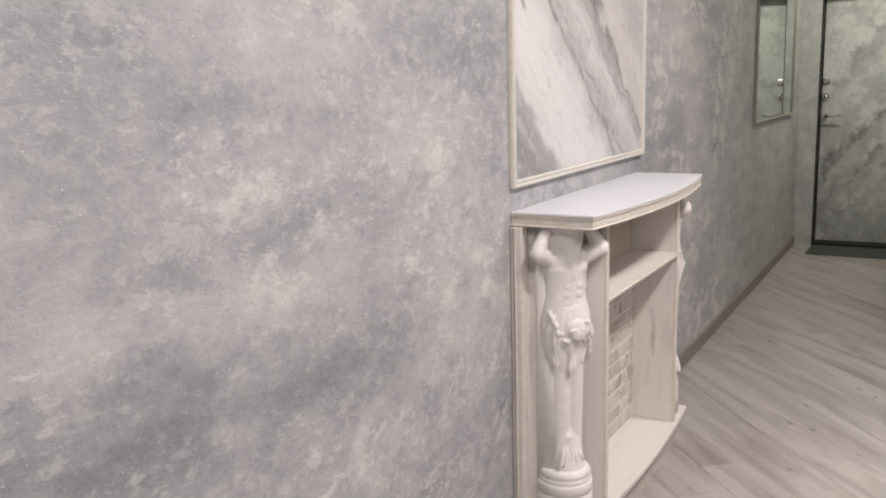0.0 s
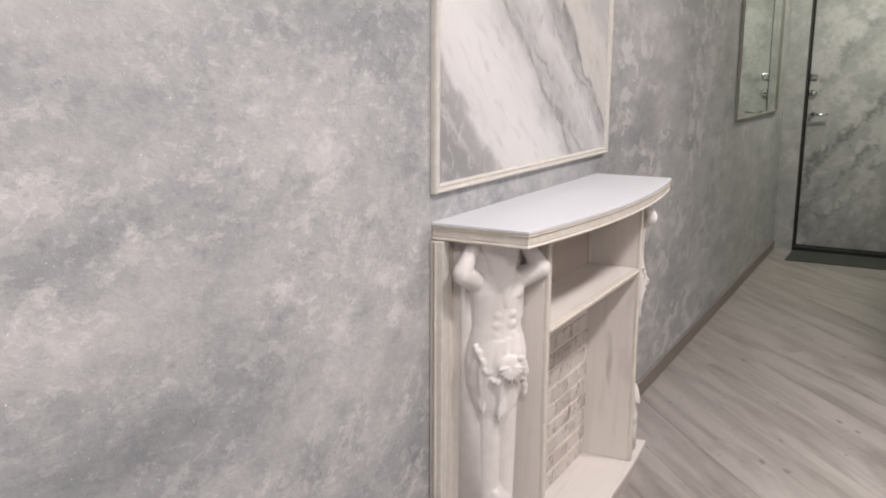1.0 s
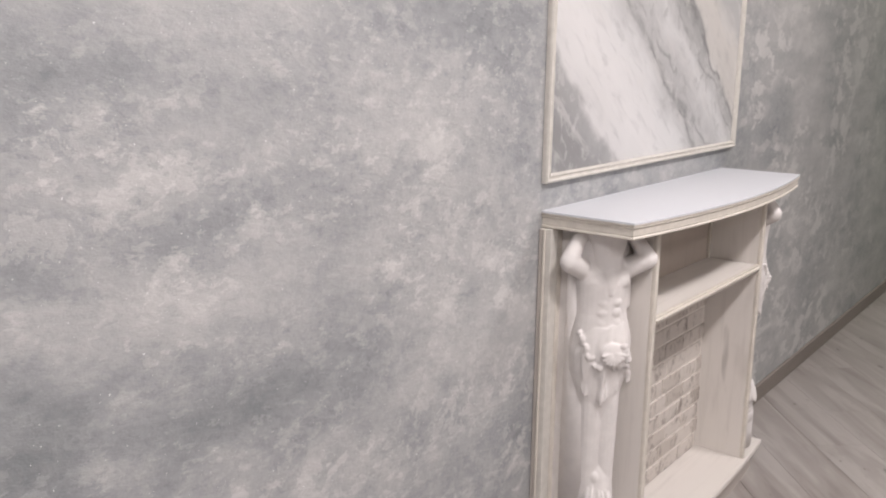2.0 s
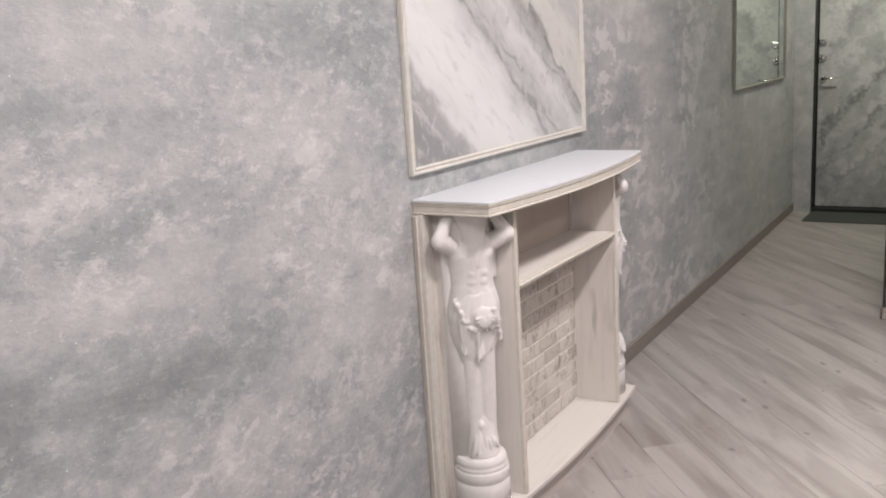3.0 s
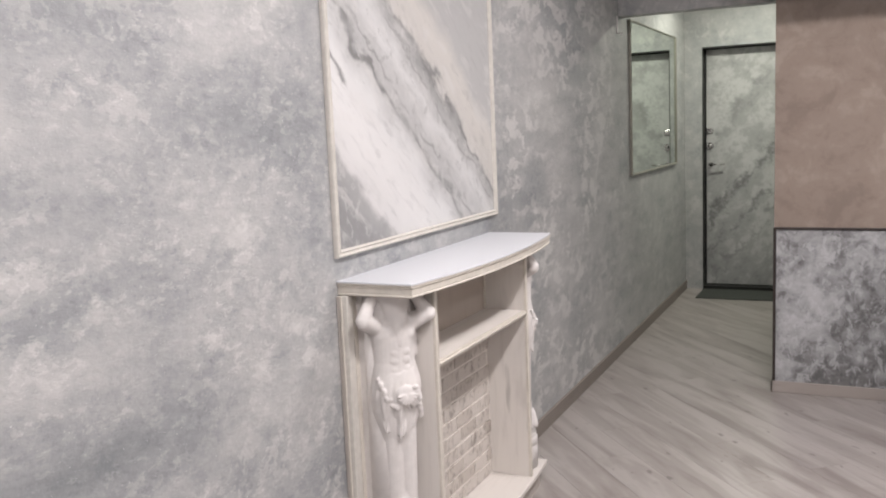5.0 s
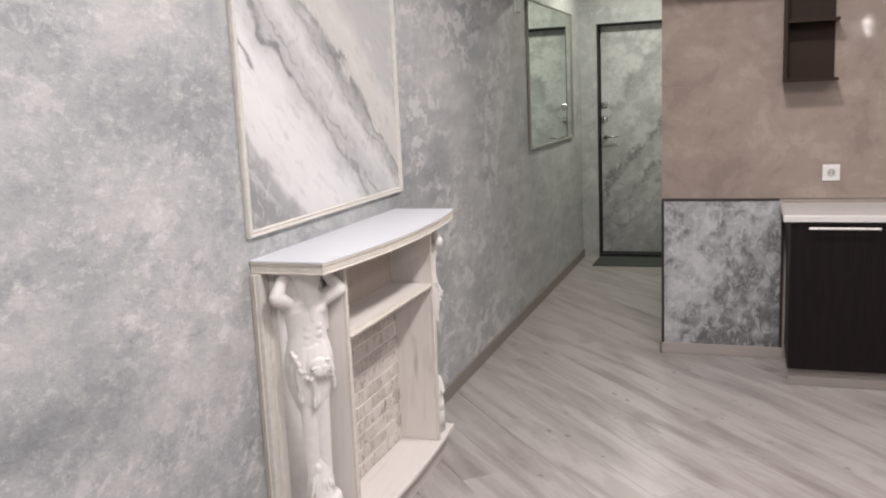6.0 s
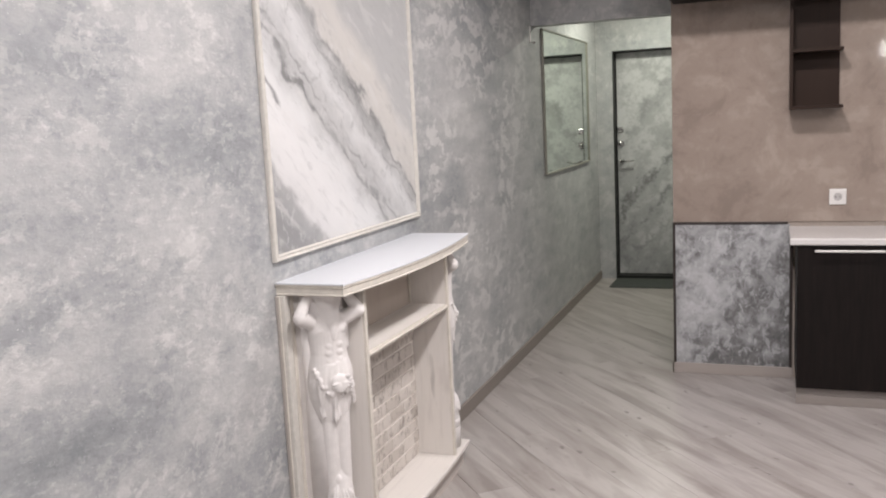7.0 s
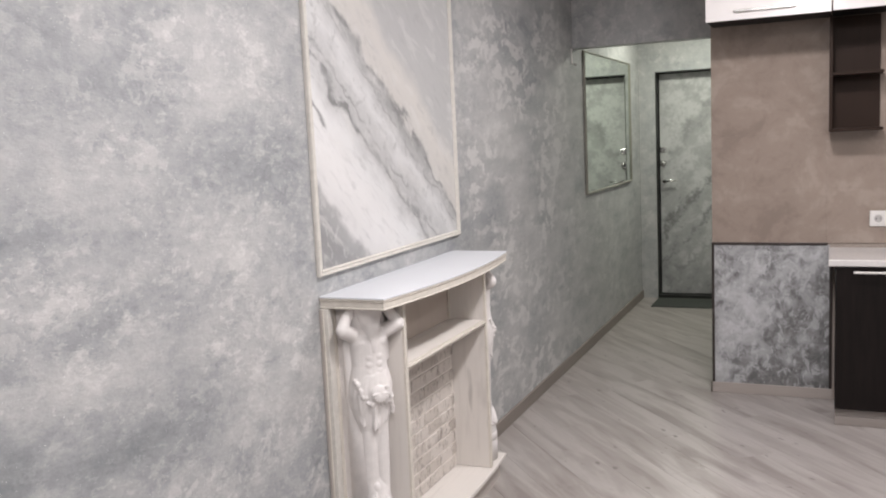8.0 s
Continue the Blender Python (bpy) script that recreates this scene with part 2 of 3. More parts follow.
def make_door_marble():
    m = Mat("grey_marbled_plaster", 0.45)
    p = m.where()
    ax = m.axes(p)
    along, across = slant(m, ax[0], ax[2], 0.62, 0.78), slant(m, ax[0], ax[2], -0.78, 0.62)
    st = streaks(m, along, across, 3.0, 8.0)
    n1 = m.noise(p, 4.5, 8, 0.68)
    n3 = m.noise(m.scaled(p, (1, 1, 1), shift=(2.0, 0, 0.7)), 13, 6, 0.66)
    band = m.math("ADD", across, m.math("MULTIPLY", m.math("SUBTRACT", n1, 0.5), 0.55))
    c = m.ramp(m.math("ADD", m.math("MULTIPLY", n1, 0.5), m.math("ADD", m.math("MULTIPLY", st, 0.25), m.math("MULTIPLY", n3, 0.25))),
               [(0.38, g(0.27)), (0.47, g(0.37)), (0.56, g(0.50)), (0.66, g(0.58))])
    for centre, half, deep in ((0.22, 0.075, 0.85), (0.03, 0.05, 0.7), (0.62, 0.10, 0.50), (-0.12, 0.05, 0.5)):
        dark = m.step(m.math("ABSOLUTE", m.math("SUBTRACT", band, centre)), 0.0, half, deep, 0.0)
        c = m.mix(m.math("MULTIPLY", dark, m.step(n3, 0.40, 0.56, 0.1, 1.0)), c, g(0.155))
    m.colour(c)
    m.bump(n1, 0.25, 0.003)
    return m.m


def make_panel_marble():
    m = Mat("mottled_grey_plaster", 0.5)
    p = m.where()
    ax = m.axes(p)
    along, across = slant(m, ax[0], ax[2], 0.6, 0.8), slant(m, ax[0], ax[2], 0.8, -0.6)
    n1 = m.noise(p, 7.5, 8, 0.66, 0.3)
    st = streaks(m, along, across, 4.0, 7.0)
    shade = m.step(m.math("ADD", across, m.math("MULTIPLY", m.math("SUBTRACT", st, 0.5), 1.0)), 0.62, 1.05, 0.07, -0.07)
    v = m.math("ADD", m.math("MULTIPLY", n1, 0.75), m.math("ADD", m.math("MULTIPLY", st, 0.30), shade))
    c = m.ramp(v, [(0.36, g(0.12)), (0.45, g(0.19)), (0.53, g(0.31, 0.99, 1.0, 1.02)), (0.68, g(0.46, 0.99, 1.0, 1.02))], "LINEAR")
    # torn light and dark skins
    leaf = m.noise(m.scaled(p, (1.25, 1, 0.8), (0, radians(30), 0)), 17, 6, 0.68, 0.5)
    c = m.mix(m.step(leaf, 0.53, 0.57, 0.0, 0.50), c, g(0.54, 0.99, 1.0, 1.03))
    leaf = m.noise(m.scaled(p, (1.2, 1, 0.9), (0, radians(25), 0), (3.0, 0, 1.0)), 13, 6, 0.68, 0.5)
    c = m.mix(m.math("MULTIPLY", m.step(leaf, 0.51, 0.56, 0.0, 0.70), m.step(v, 0.66, 0.46, 0.15, 1.0)), c, g(0.10))
    m.colour(c)
    m.bump(n1, 0.25, 0.003)
    return m.m


def make_wood(name, along, base, dark, contrast=1.0, rough=0.5, specular=0.5):
    """Pale limed wood; along: 0, 1 or 2, the axis of its grain."""
    m = Mat(name, rough, specular=specular)
    p = m.where()
    s = [9.0, 9.0, 9.0]
    s[along] = 0.7
    grain = m.noise(m.scaled(p, s), 5, 7, 0.65, 0.6)
    s2 = [3.0, 3.0, 3.0]
    s2[along] = 0.8
    cloud = m.noise(m.scaled(p, s2), 2.5, 4, 0.6, 0.8)
    c = m.mix(m.step(grain, 0.48, 0.80, 0, 0.35 * contrast), base, dark)
    c = m.mix(m.step(cloud, 0.55, 0.78, 0, 0.40 * contrast), c, dark)
    spot = m.noise(m.scaled(p, s2), 6, 2, 0.4)
    c = m.mix(m.step(spot, 0.70, 0.80, 0, 0.5 * contrast), c, tuple(v * 0.6 for v in dark))
    m.colour(c)
    m.bump(grain, 0.12, 0.001)
    return m.m


def make_plank():
    m = Mat("grey_oak_laminate", 0.36)
    r = m.chance()
    turned = m.scaled(m.where(), (1, 1, 1), (0, 0, radians(49)))
    slide = m.node("ShaderNodeCombineXYZ", i0=m.math("MULTIPLY", r, 0.7), i1=m.math("MULTIPLY", r, 0.03), i2=0.0)
    q = m.node("ShaderNodeVectorMath", i0=turned, i1=slide)
    grain = m.noise(m.scaled(q, (0.9, 14, 1)), 4, 8, 0.66, 0.6)
    cloud = m.noise(m.scaled(q, (0.55, 4.2, 1)), 2.3, 4, 0.55, 0.7)
    knots = m.noise(m.scaled(q, (6, 11, 1)), 2.0, 1, 0.4, 0.2)
    c = m.ramp(cloud, [(0.32, (0.232, 0.205, 0.191)), (0.46, (0.310, 0.281, 0.265)), (0.60, (0.385, 0.356, 0.341))])
    c = m.mix(m.step(grain, 0.42, 0.74, 0.0, 0.15), c, (0.205, 0.182, 0.170))
    blotch = m.noise(m.scaled(q, (2.2, 6.5, 1)), 2.6, 5, 0.62, 0.9)
    c = m.mix(m.step(blotch, 0.54, 0.76, 0.0, 0.34), c, (0.195, 0.170, 0.156))
    c = m.mix(m.step(knots, 0.715, 0.77, 0.0, 0.65), c, (0.11, 0.095, 0.086))
    c = m.mix(m.math("MULTIPLY", r, 0.07), c, (0.46, 0.425, 0.405))
    m.colour(c)
    m.bump(grain, 0.08, 0.001)
    return m.m


def make_tile():
    m = Mat("beige_marbled_ceramic_tile", 0.05)
    p = m.where()
    n1 = m.noise(p, 4.5, 6, 0.6, 0.8)
    n2 = m.noise(p, 15, 6, 0.65, 0.4)
    c = m.ramp(m.math("ADD", m.math("MULTIPLY", n1, 0.65), m.math("MULTIPLY", n2, 0.35)),
               [(0.36, (0.25, 0.200, 0.170)), (0.50, (0.30, 0.243, 0.207)), (0.62, (0.35, 0.290, 0.248))])
    m.colour(c)
    return m.m


def make_wenge():
    m = Mat("dark_wenge_laminate", 0.5, specular=0.15)
    p = m.where()
    grain = m.noise(m.scaled(p, (12, 12, 0.7)), 6, 6, 0.65, 0.4)
    m.colour(m.ramp(grain, [(0.35, (0.007, 0.0055, 0.005)), (0.6, (0.011, 0.008, 0.0075)), (0.75, (0.017, 0.012, 0.0105))]))
    m.bump(grain, 0.1, 0.001)
    return m.m


def make_brick():
    m = Mat("whitewashed_brick", 0.85)
    p = m.where()
    r = m.chance()
    n1 = m.noise(p, 26, 5, 0.65, 0.6)
    n2 = m.noise(p, 90, 3, 0.6)
    base = m.mix(m.step(r, 0.55, 1.0, 0, 0.6), (0.58, 0.535, 0.495), (0.44, 0.395, 0.355))
    c = m.mix(m.step(n1, 0.50, 0.68, 0, 0.7), base, (0.25, 0.215, 0.19))
    soot = m.noise(m.scaled(p, (1, 1.3, 0.8)), 17, 4, 0.6, 0.3)
    c = m.mix(m.step(soot, 0.56, 0.68, 0, 0.6), c, (0.150, 0.122, 0.100))
    m.colour(c)
    m.bump(m.math("ADD", n1, m.math("MULTIPLY", n2, 0.4)), 0.6, 0.004)
    return m.m


def make_plain(name, colour, rough=0.5, metal=0.0, coat=0.0, scale=30.0, vary=0.08, relief=0.05):
    """A near-plain surface with slight cloudiness and relief."""
    m = Mat(name, rough, metal, coat)
    n = m.noise(m.where(), scale, 4, 0.6)
    m.colour(m.mix(m.step(n, 0.35, 0.7), tuple(c * (1 - vary) for c in colour), tuple(min(1, c * (1 + vary)) for c in colour)))
    m.rough(m.step(n, 0.3, 0.7, rough * 0.9, min(1.0, rough * 1.12)))
    if relief:
        m.bump(n, relief, 0.002)
    return m.m


def make_glow(name, colour, strength):
    m = Mat(name)
    m.b.inputs["Emission Color"].default_value = (*colour, 1)
    m.b.inputs["Emission Strength"].default_value = strength
    return m.m


PLASTER, MARBLE, DOOR_MARBLE, PANEL_MARBLE = make_plaster(), make_marble(), make_door_marble(), make_panel_marble()
LIMED, LIMED_DARK = (0.67, 0.635, 0.60), (0.43, 0.40, 0.375)
WOOD_V, WOOD_H = make_wood("limed_wood_upright", 2, LIMED, LIMED_DARK), make_wood("limed_wood_level", 1, LIMED, LIMED_DARK)
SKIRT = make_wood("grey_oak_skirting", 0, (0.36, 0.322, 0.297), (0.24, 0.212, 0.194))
UNIT_PLINTH = make_wood("dusky_oak_plinth", 0, (0.27, 0.240, 0.222), (0.18, 0.158, 0.145))
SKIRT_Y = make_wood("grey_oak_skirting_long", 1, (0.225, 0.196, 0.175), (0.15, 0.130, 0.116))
PLINTH = make_wood("taupe_limed_wood", 1, (0.50, 0.455, 0.42), (0.34, 0.305, 0.28))
SHELF_WOOD = make_wood("brown_wenge_laminate", 2, (0.027, 0.0155, 0.011), (0.013, 0.0075, 0.0055), specular=0.15)
NICHE = make_wood("taupe_board", 2, (0.46, 0.40, 0.35), (0.34, 0.29, 0.25))
PLANK, TILE, WENGE, BRICK = make_plank(), make_tile(), make_wenge(), make_brick()
MORTAR = make_plain("pale_mortar", (0.74, 0.70, 0.65), 0.9, scale=60, relief=0.4)
FRAME_CREAM = make_plain("pale_cream_frame", (0.60, 0.575, 0.53), 0.5, scale=40, vary=0.06)
CREAM = make_plain("cream_moulding", (0.61, 0.57, 0.51), 0.5, scale=40, vary=0.06)
GYPSUM = make_plain("white_gypsum", (0.67, 0.64, 0.624), 0.7, scale=35, vary=0.04, relief=0.1)
SLAB_TOP = Mat("white_laminate", 0.38).colour((0.62, 0.635, 0.67)).m
WHITE_GLOSS = make_plain("white_gloss_front", (0.80, 0.77, 0.76), 0.15, scale=8, vary=0.02, relief=0)
COUNTER = make_plain("white_speckled_worktop", (0.62, 0.60, 0.59), 0.18, scale=120, vary=0.06, relief=0)
PAINT = make_plain("white_ceiling_paint", (0.78, 0.77, 0.75), 0.8, scale=30, vary=0.03)
BLACK = make_plain("dark_brown_trim", (0.03, 0.022, 0.02), 0.4, scale=30, vary=0.1)
SEAL = make_plain("black_door_frame", (0.010, 0.011, 0.010), 0.5, scale=30, vary=0.1)
MAT_RUBBER = make_plain("dark_grey_mat", (0.055, 0.06, 0.055), 0.9, scale=200, vary=0.3, relief=0.5)
STEEL = make_plain("brushed_steel", (0.62, 0.61, 0.60), 0.25, 1.0, scale=80, vary=0.05, relief=0)
ALUMINIUM = make_plain("satin_aluminium", (0.80, 0.78, 0.76), 0.48, 0.85, scale=80, vary=0.04, relief=0)
PLASTIC = make_plain("white_plastic", (0.72, 0.70, 0.68), 0.3, scale=20, vary=0.02, relief=0)
SHADE = make_plain("shaded_socket_recess", (0.45, 0.43, 0.42), 0.4, scale=20, vary=0.02, relief=0)
GROUT = make_plain("beige_grout", (0.37, 0.315, 0.275), 0.8, scale=90, vary=0.08)
GLOW = make_glow("lamp_glow", SPOT_COLOUR, 14.0)
HALL_GLOW = make_glow("hall_lamp_glow", HALL_COLOUR, 8.0)
GLINT_GLOW = make_glow("glint_lamp_glow", (1.0, 0.95, 0.88), 90.0)
CHAMPAGNE = make_plain("champagne_frame", (0.32, 0.31, 0.27), 0.35, 0.6, scale=40, vary=0.06, relief=0)
MIRROR = Mat("mirror_glass", 0.015, 1.0).colour((0.72, 0.78, 0.72)).m


# ---- mesh helpers ----
def part(name, bm, material, parent=None, label=""):
    me = bpy.data.meshes.new(name)
    bm.normal_update()
    bm.to_mesh(me)
    bm.free()
    me.materials.append(material)
    ob = new(name, me)
    ob.parent = parent
    return tagged(ob, label)


def thing(name, place, label, category, group="", kind=""):
    ob = new(name)
    ob.location = place
    ob.empty_display_size = 0.1
    return tagged(ob, label, category, group, kind)


def box(x0, x1, y0, y1, z0, z1, bevel=0.0, bm=None, segments=2):
    own = bmesh.new()
    bmesh.ops.create_cube(own, size=1)
    for v in own.verts:
        v.co = ((x0 + x1) / 2 + v.co.x * (x1 - x0), (y0 + y1) / 2 + v.co.y * (y1 - y0), (z0 + z1) / 2 + v.co.z * (z1 - z0))
    if bevel:
        bmesh.ops.bevel(own, geom=own.edges[:], offset=bevel, segments=segments, affect="EDGES", profile=0.5)
    return join(bm, own) if bm else own


def join(bm, own):
    me = bpy.data.meshes.new("joint")
    own.to_mesh(me)
    own.free()
    bm.from_mesh(me)
    bpy.data.meshes.remove(me)
    return bm


def loft(rings, cap=True, closed=True, smooth=False):
    """A skin over rings of points, each of the same count."""
    bm = bmesh.new()
    rows = [[bm.verts.new(p) for p in ring] for ring in rings]
    n = len(rows[0])
    for a, b in zip(rows, rows[1:]):
        for i in range(n if closed else n - 1):
            f = bm.faces.new((a[i], a[(i + 1) % n], b[(i + 1) % n], b[i]))
            f.smooth = smooth
    if cap:
        bm.faces.new(rows[0][::-1])
        bm.faces.new(rows[-1])
    bmesh.ops.recalc_face_normals(bm, faces=bm.faces[:])
    return bm


def lathe(profile, cx=0.0, cy=0.0, n=40):
    """A turned body from (radius, height) pairs, bottom to top."""
    rings = [[(cx + r * math.cos(2 * math.pi * k / n), cy + r * math.sin(2 * math.pi * k / n), z) for k in range(n)] for r, z in profile]
    return loft(rings, smooth=True)


def rod(a, b, r0, r1=None, n=14):
    a, b = Vector(a), Vector(b)
    r1 = r0 if r1 is None else r1
    q = (b - a).to_track_quat("Z", "Y").to_matrix()
    ring = lambda c, r: [c + q @ Vector((r * math.cos(2 * math.pi * k / n), r * math.sin(2 * math.pi * k / n), 0)) for k in range(n)]
    return loft([ring(a, r0), ring(b, r1)], smooth=True)


def ball(c, r, turn=(0, 0, 0), bm=None, u=20, v=12):
    own = bmesh.new()
    m = pose(*c, *turn) @ Matrix.Diagonal((*r, 1))
    bmesh.ops.create_uvsphere(own, u_segments=u, v_segments=v, radius=1, matrix=m)
    for f in own.faces:
        f.smooth = True
    return join(bm, own) if bm else own


def limb(a, b, r0, r1, bm):
    """A rounded, tapered limb."""
    join(bm, rod(a, b, r0, r1, 20))
    ball(a, (r0,) * 3, bm=bm)
    ball(b, (r1,) * 3, bm=bm)


def frame_bar(a0, a1, b0, b1, width, profile, flat):
    """A mitred picture-frame moulding round a rectangle. profile: (inset, height) pairs; flat(a, b, h) gives the point."""
    rings = []
    for d, h in profile:
        i = d * width
        rings.append([flat(a0 + i, b0 + i, h), flat(a1 - i, b0 + i, h), flat(a1 - i, b1 - i, h), flat(a0 + i, b1 - i, h)])
    return loft(rings, cap=False)


# ---- structure ----
ROOM_X, ROOM_Y, KITCHEN, HALL_X, DOOR_Y = 3.7, -4.5, 2.71, 1.30, 5.55
CORNER = 0.956
FLOOR = 0.013


def wall(name, dims, material, label):
    return tagged(part(name, box(*dims), material), label, "wall", kind="structure")


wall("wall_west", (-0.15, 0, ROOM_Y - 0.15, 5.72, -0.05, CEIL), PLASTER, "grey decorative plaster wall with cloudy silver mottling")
wall("wall_south", (0, ROOM_X, ROOM_Y - 0.15, ROOM_Y, -0.05, CEIL), PLASTER, "plain grey plaster wall closing the room")
wall("wall_east", (ROOM_X, ROOM_X + 0.15, ROOM_Y - 0.15, 2.86, -0.05, CEIL), PLASTER, "plain grey plaster wall closing the room")
wall("wall_hall", (HALL_X, HALL_X + 0.12, 2.86, 5.72, -0.05, CEIL), PLASTER, "plain grey plaster wall of the entrance hall")
wall("header", (0, HALL_X, 3.32, 3.44, 2.105, CEIL), PLASTER, "grey plaster lintel over the entrance hall")
tagged(part("ceiling", box(-0.15, ROOM_X + 0.15, ROOM_Y - 0.15, 3.44, CEIL, CEIL + 0.1), PAINT), "plain white painted ceiling", "ceiling", kind="structure")
tagged(part("ceiling_hall", box(0, HALL_X, 3.44, 5.72, HALL_CEIL, HALL_CEIL + 0.1), PAINT), "plain white painted hall ceiling", "ceiling", kind="structure")
kitchen_wall = wall("wall_north", (CORNER, ROOM_X, KITCHEN + 0.008, 2.86, -0.05, CEIL), GROUT, "kitchen wall clad with large beige marbled ceramic tiles")
bm = box(0, 0.142, DOOR_Y, 5.72, -0.05, HALL_CEIL)
box(1.06, HALL_X, DOOR_Y, 5.72, -0.05, HALL_CEIL, bm=bm)
box(0.142, 1.06, DOOR_Y, 5.72, 2.05, HALL_CEIL, bm=bm)
tagged(part("wall_entrance", bm, PLASTER), "grey plaster wall round the entrance door", "wall", kind="structure")

floor = tagged(part("floor", box(-0.1, ROOM_X + 0.1, ROOM_Y - 0.1, 5.72, -0.12, FLOOR - 0.011), MORTAR), "pale grey oak laminate floor laid diagonally", "floor", kind="structure")


def skirting(name, dims, material):
    return tagged(part(name, box(*dims, bevel=0.003), material), "low grey oak skirting board along the wall", "baseboard", kind="structure")


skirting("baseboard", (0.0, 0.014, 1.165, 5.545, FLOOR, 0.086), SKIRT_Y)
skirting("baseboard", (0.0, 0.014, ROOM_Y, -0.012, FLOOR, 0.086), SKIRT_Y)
skirting("baseboard", (0.945, 1.592, KITCHEN - 0.016, KITCHEN - 0.001, FLOOR, 0.074), SKIRT)
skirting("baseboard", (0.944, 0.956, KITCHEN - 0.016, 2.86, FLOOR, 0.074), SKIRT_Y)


# ---- entrance hall ----
def entrance_door():
    d = thing("door_1", (0.142, DOOR_Y, 0), "closed entrance door clad in grey marbled plaster", "door", kind="structure")
    w, deep = 0.918, 0.11
    for dims in ((0, 0.007, 0.003, 0.165, FLOOR, 2.05), (w - 0.007, w, 0.003, 0.165, FLOOR, 2.05), (0.007, w - 0.007, 0.003, 0.165, 2.040, 2.05), (0.007, w - 0.007, 0.006, 0.165, FLOOR, 0.040)):
        part("frame", box(*dims, bevel=0.001), SEAL, d, "black door frame")
    leaf = part("leaf", box(0.016, w - 0.016, deep, 0.16, 0.043, 2.034, bevel=0.004), DOOR_MARBLE, d)
    for dims in ((0.007, 0.015, deep + 0.012, 0.16, 0.040, 2.04), (0.015, w - 0.015, deep + 0.012, 0.16, 2.0345, 2.04)):
        part("seal", box(*dims), SEAL, d, "black rubber door seal")
    part("rosette", rod((0.052, deep, 1.073), (0.052, deep - 0.009, 1.073), 0.024, 0.022, 24), STEEL, leaf)
    bm = rod((0.052, deep, 1.073), (0.052, deep - 0.05, 1.073), 0.010)
    join(bm, rod((0.048, deep - 0.048, 1.073), (0.168, deep - 0.048, 1.079), 0.0095, 0.0065))
    ball((0.168, deep - 0.048, 1.079), (0.0065,) * 3, bm=bm)
    part("handle", bm, STEEL, leaf, "dark steel lever handle")
    bm = rod((0.046, deep, 1.233), (0.046, deep - 0.012, 1.233), 0.030, 0.027, 24)
    ball((0.046, deep - 0.016, 1.233), (0.014, 0.010, 0.018), bm=bm)
    part("lock", bm, STEEL, leaf, "round steel lock rose")
    part("lock", box(0.019, 0.074, deep - 0.012, deep, 1.333, 1.383, bevel=0.006), STEEL, leaf, "square steel lock plate")
    return d


entrance_door()
door_mat = tagged(part("door_mat", box(0.15, 1.05, 5.12, 5.53, FLOOR, FLOOR + 0.008, bevel=0.003), MAT_RUBBER), "dark grey ribbed door mat before the entrance door", "mat")


def wall_mirror():
    t = thing("wall_mirror", (0, 3.568, 1.115), "large wall mirror in a slim champagne frame", "mirror")
    w, h = 1.53, 0.995
    part("glass", box(0.002, 0.009, 0.012, w - 0.012, 0.012, h - 0.012), MIRROR, t)
    prof = [(0, 0.001), (0, 0.014), (0.3, 0.02), (0.8, 0.016), (1, 0.0095)]
    part("frame", frame_bar(0, w, 0, h, 0.013, prof, lambda a, b, k: (k, a, b)), CHAMPAGNE, t)
    return t


wall_mirror()


def wall_hook():
    t = thing("wall_hook", (0, 3.285, 1.985), "small white plastic hook on the plaster under the lintel", "hook")
    part("plate", box(0.0005, 0.006, -0.012, 0.012, 0.012, 0.118, bevel=0.002), PLASTIC, t)
    bm = rod((0.004, 0, 0.018), (0.026, 0, 0.010), 0.005)
    ball((0.027, 0, 0.012), (0.008,) * 3, bm=bm)
    part("knob", bm, STEEL, t, "small dark steel knob")
    return t


wall_hook()


# ---- picture panel over the mantel ----
def picture_panel():
    t = thing("framed_panel", (0, -0.003, 1.114), "tall grey and white marbled plaster panel in a cream moulding", "picture")
    w, h = 1.228, 1.22
    part("panel", box(0.001, 0.006, 0.020, w - 0.020, 0.020, h - 0.020), MARBLE, t)
    prof = [(0, 0.001), (0, 0.012), (0.12, 0.017), (0.3, 0.017), (0.38, 0.013), (0.6, 0.012), (0.75, 0.016), (0.9, 0.013), (1, 0.0065)]
    part("frame", frame_bar(0, w, 0, h, 0.022, prof, lambda a, b, k: (k, a, b)), FRAME_CREAM, t)
    return t


picture_panel()


# ---- fireplace ----
WIDE = 1.155


def bow(y, near, far, swell):
    u = y / WIDE
    return near + (far - near) * u + swell * 4 * u * (1 - u)


def bowed(profile, near, far, swell, n=28, end=0.0):
    """A slab against the wall with a bowed front; profile: (inset, height) from bottom to top."""
    rings = []
    for d, z in profile:
        ys = [d - end + (WIDE - 2 * d + 2 * end) * k / n for k in range(n + 1)]
        rings.append([(0.002, ys[0], z)] + [(bow(min(max(y, 0), WIDE), near, far, swell) - d, y, z) for y in ys] + [(0.002, ys[-1], z)])
    return loft(rings)


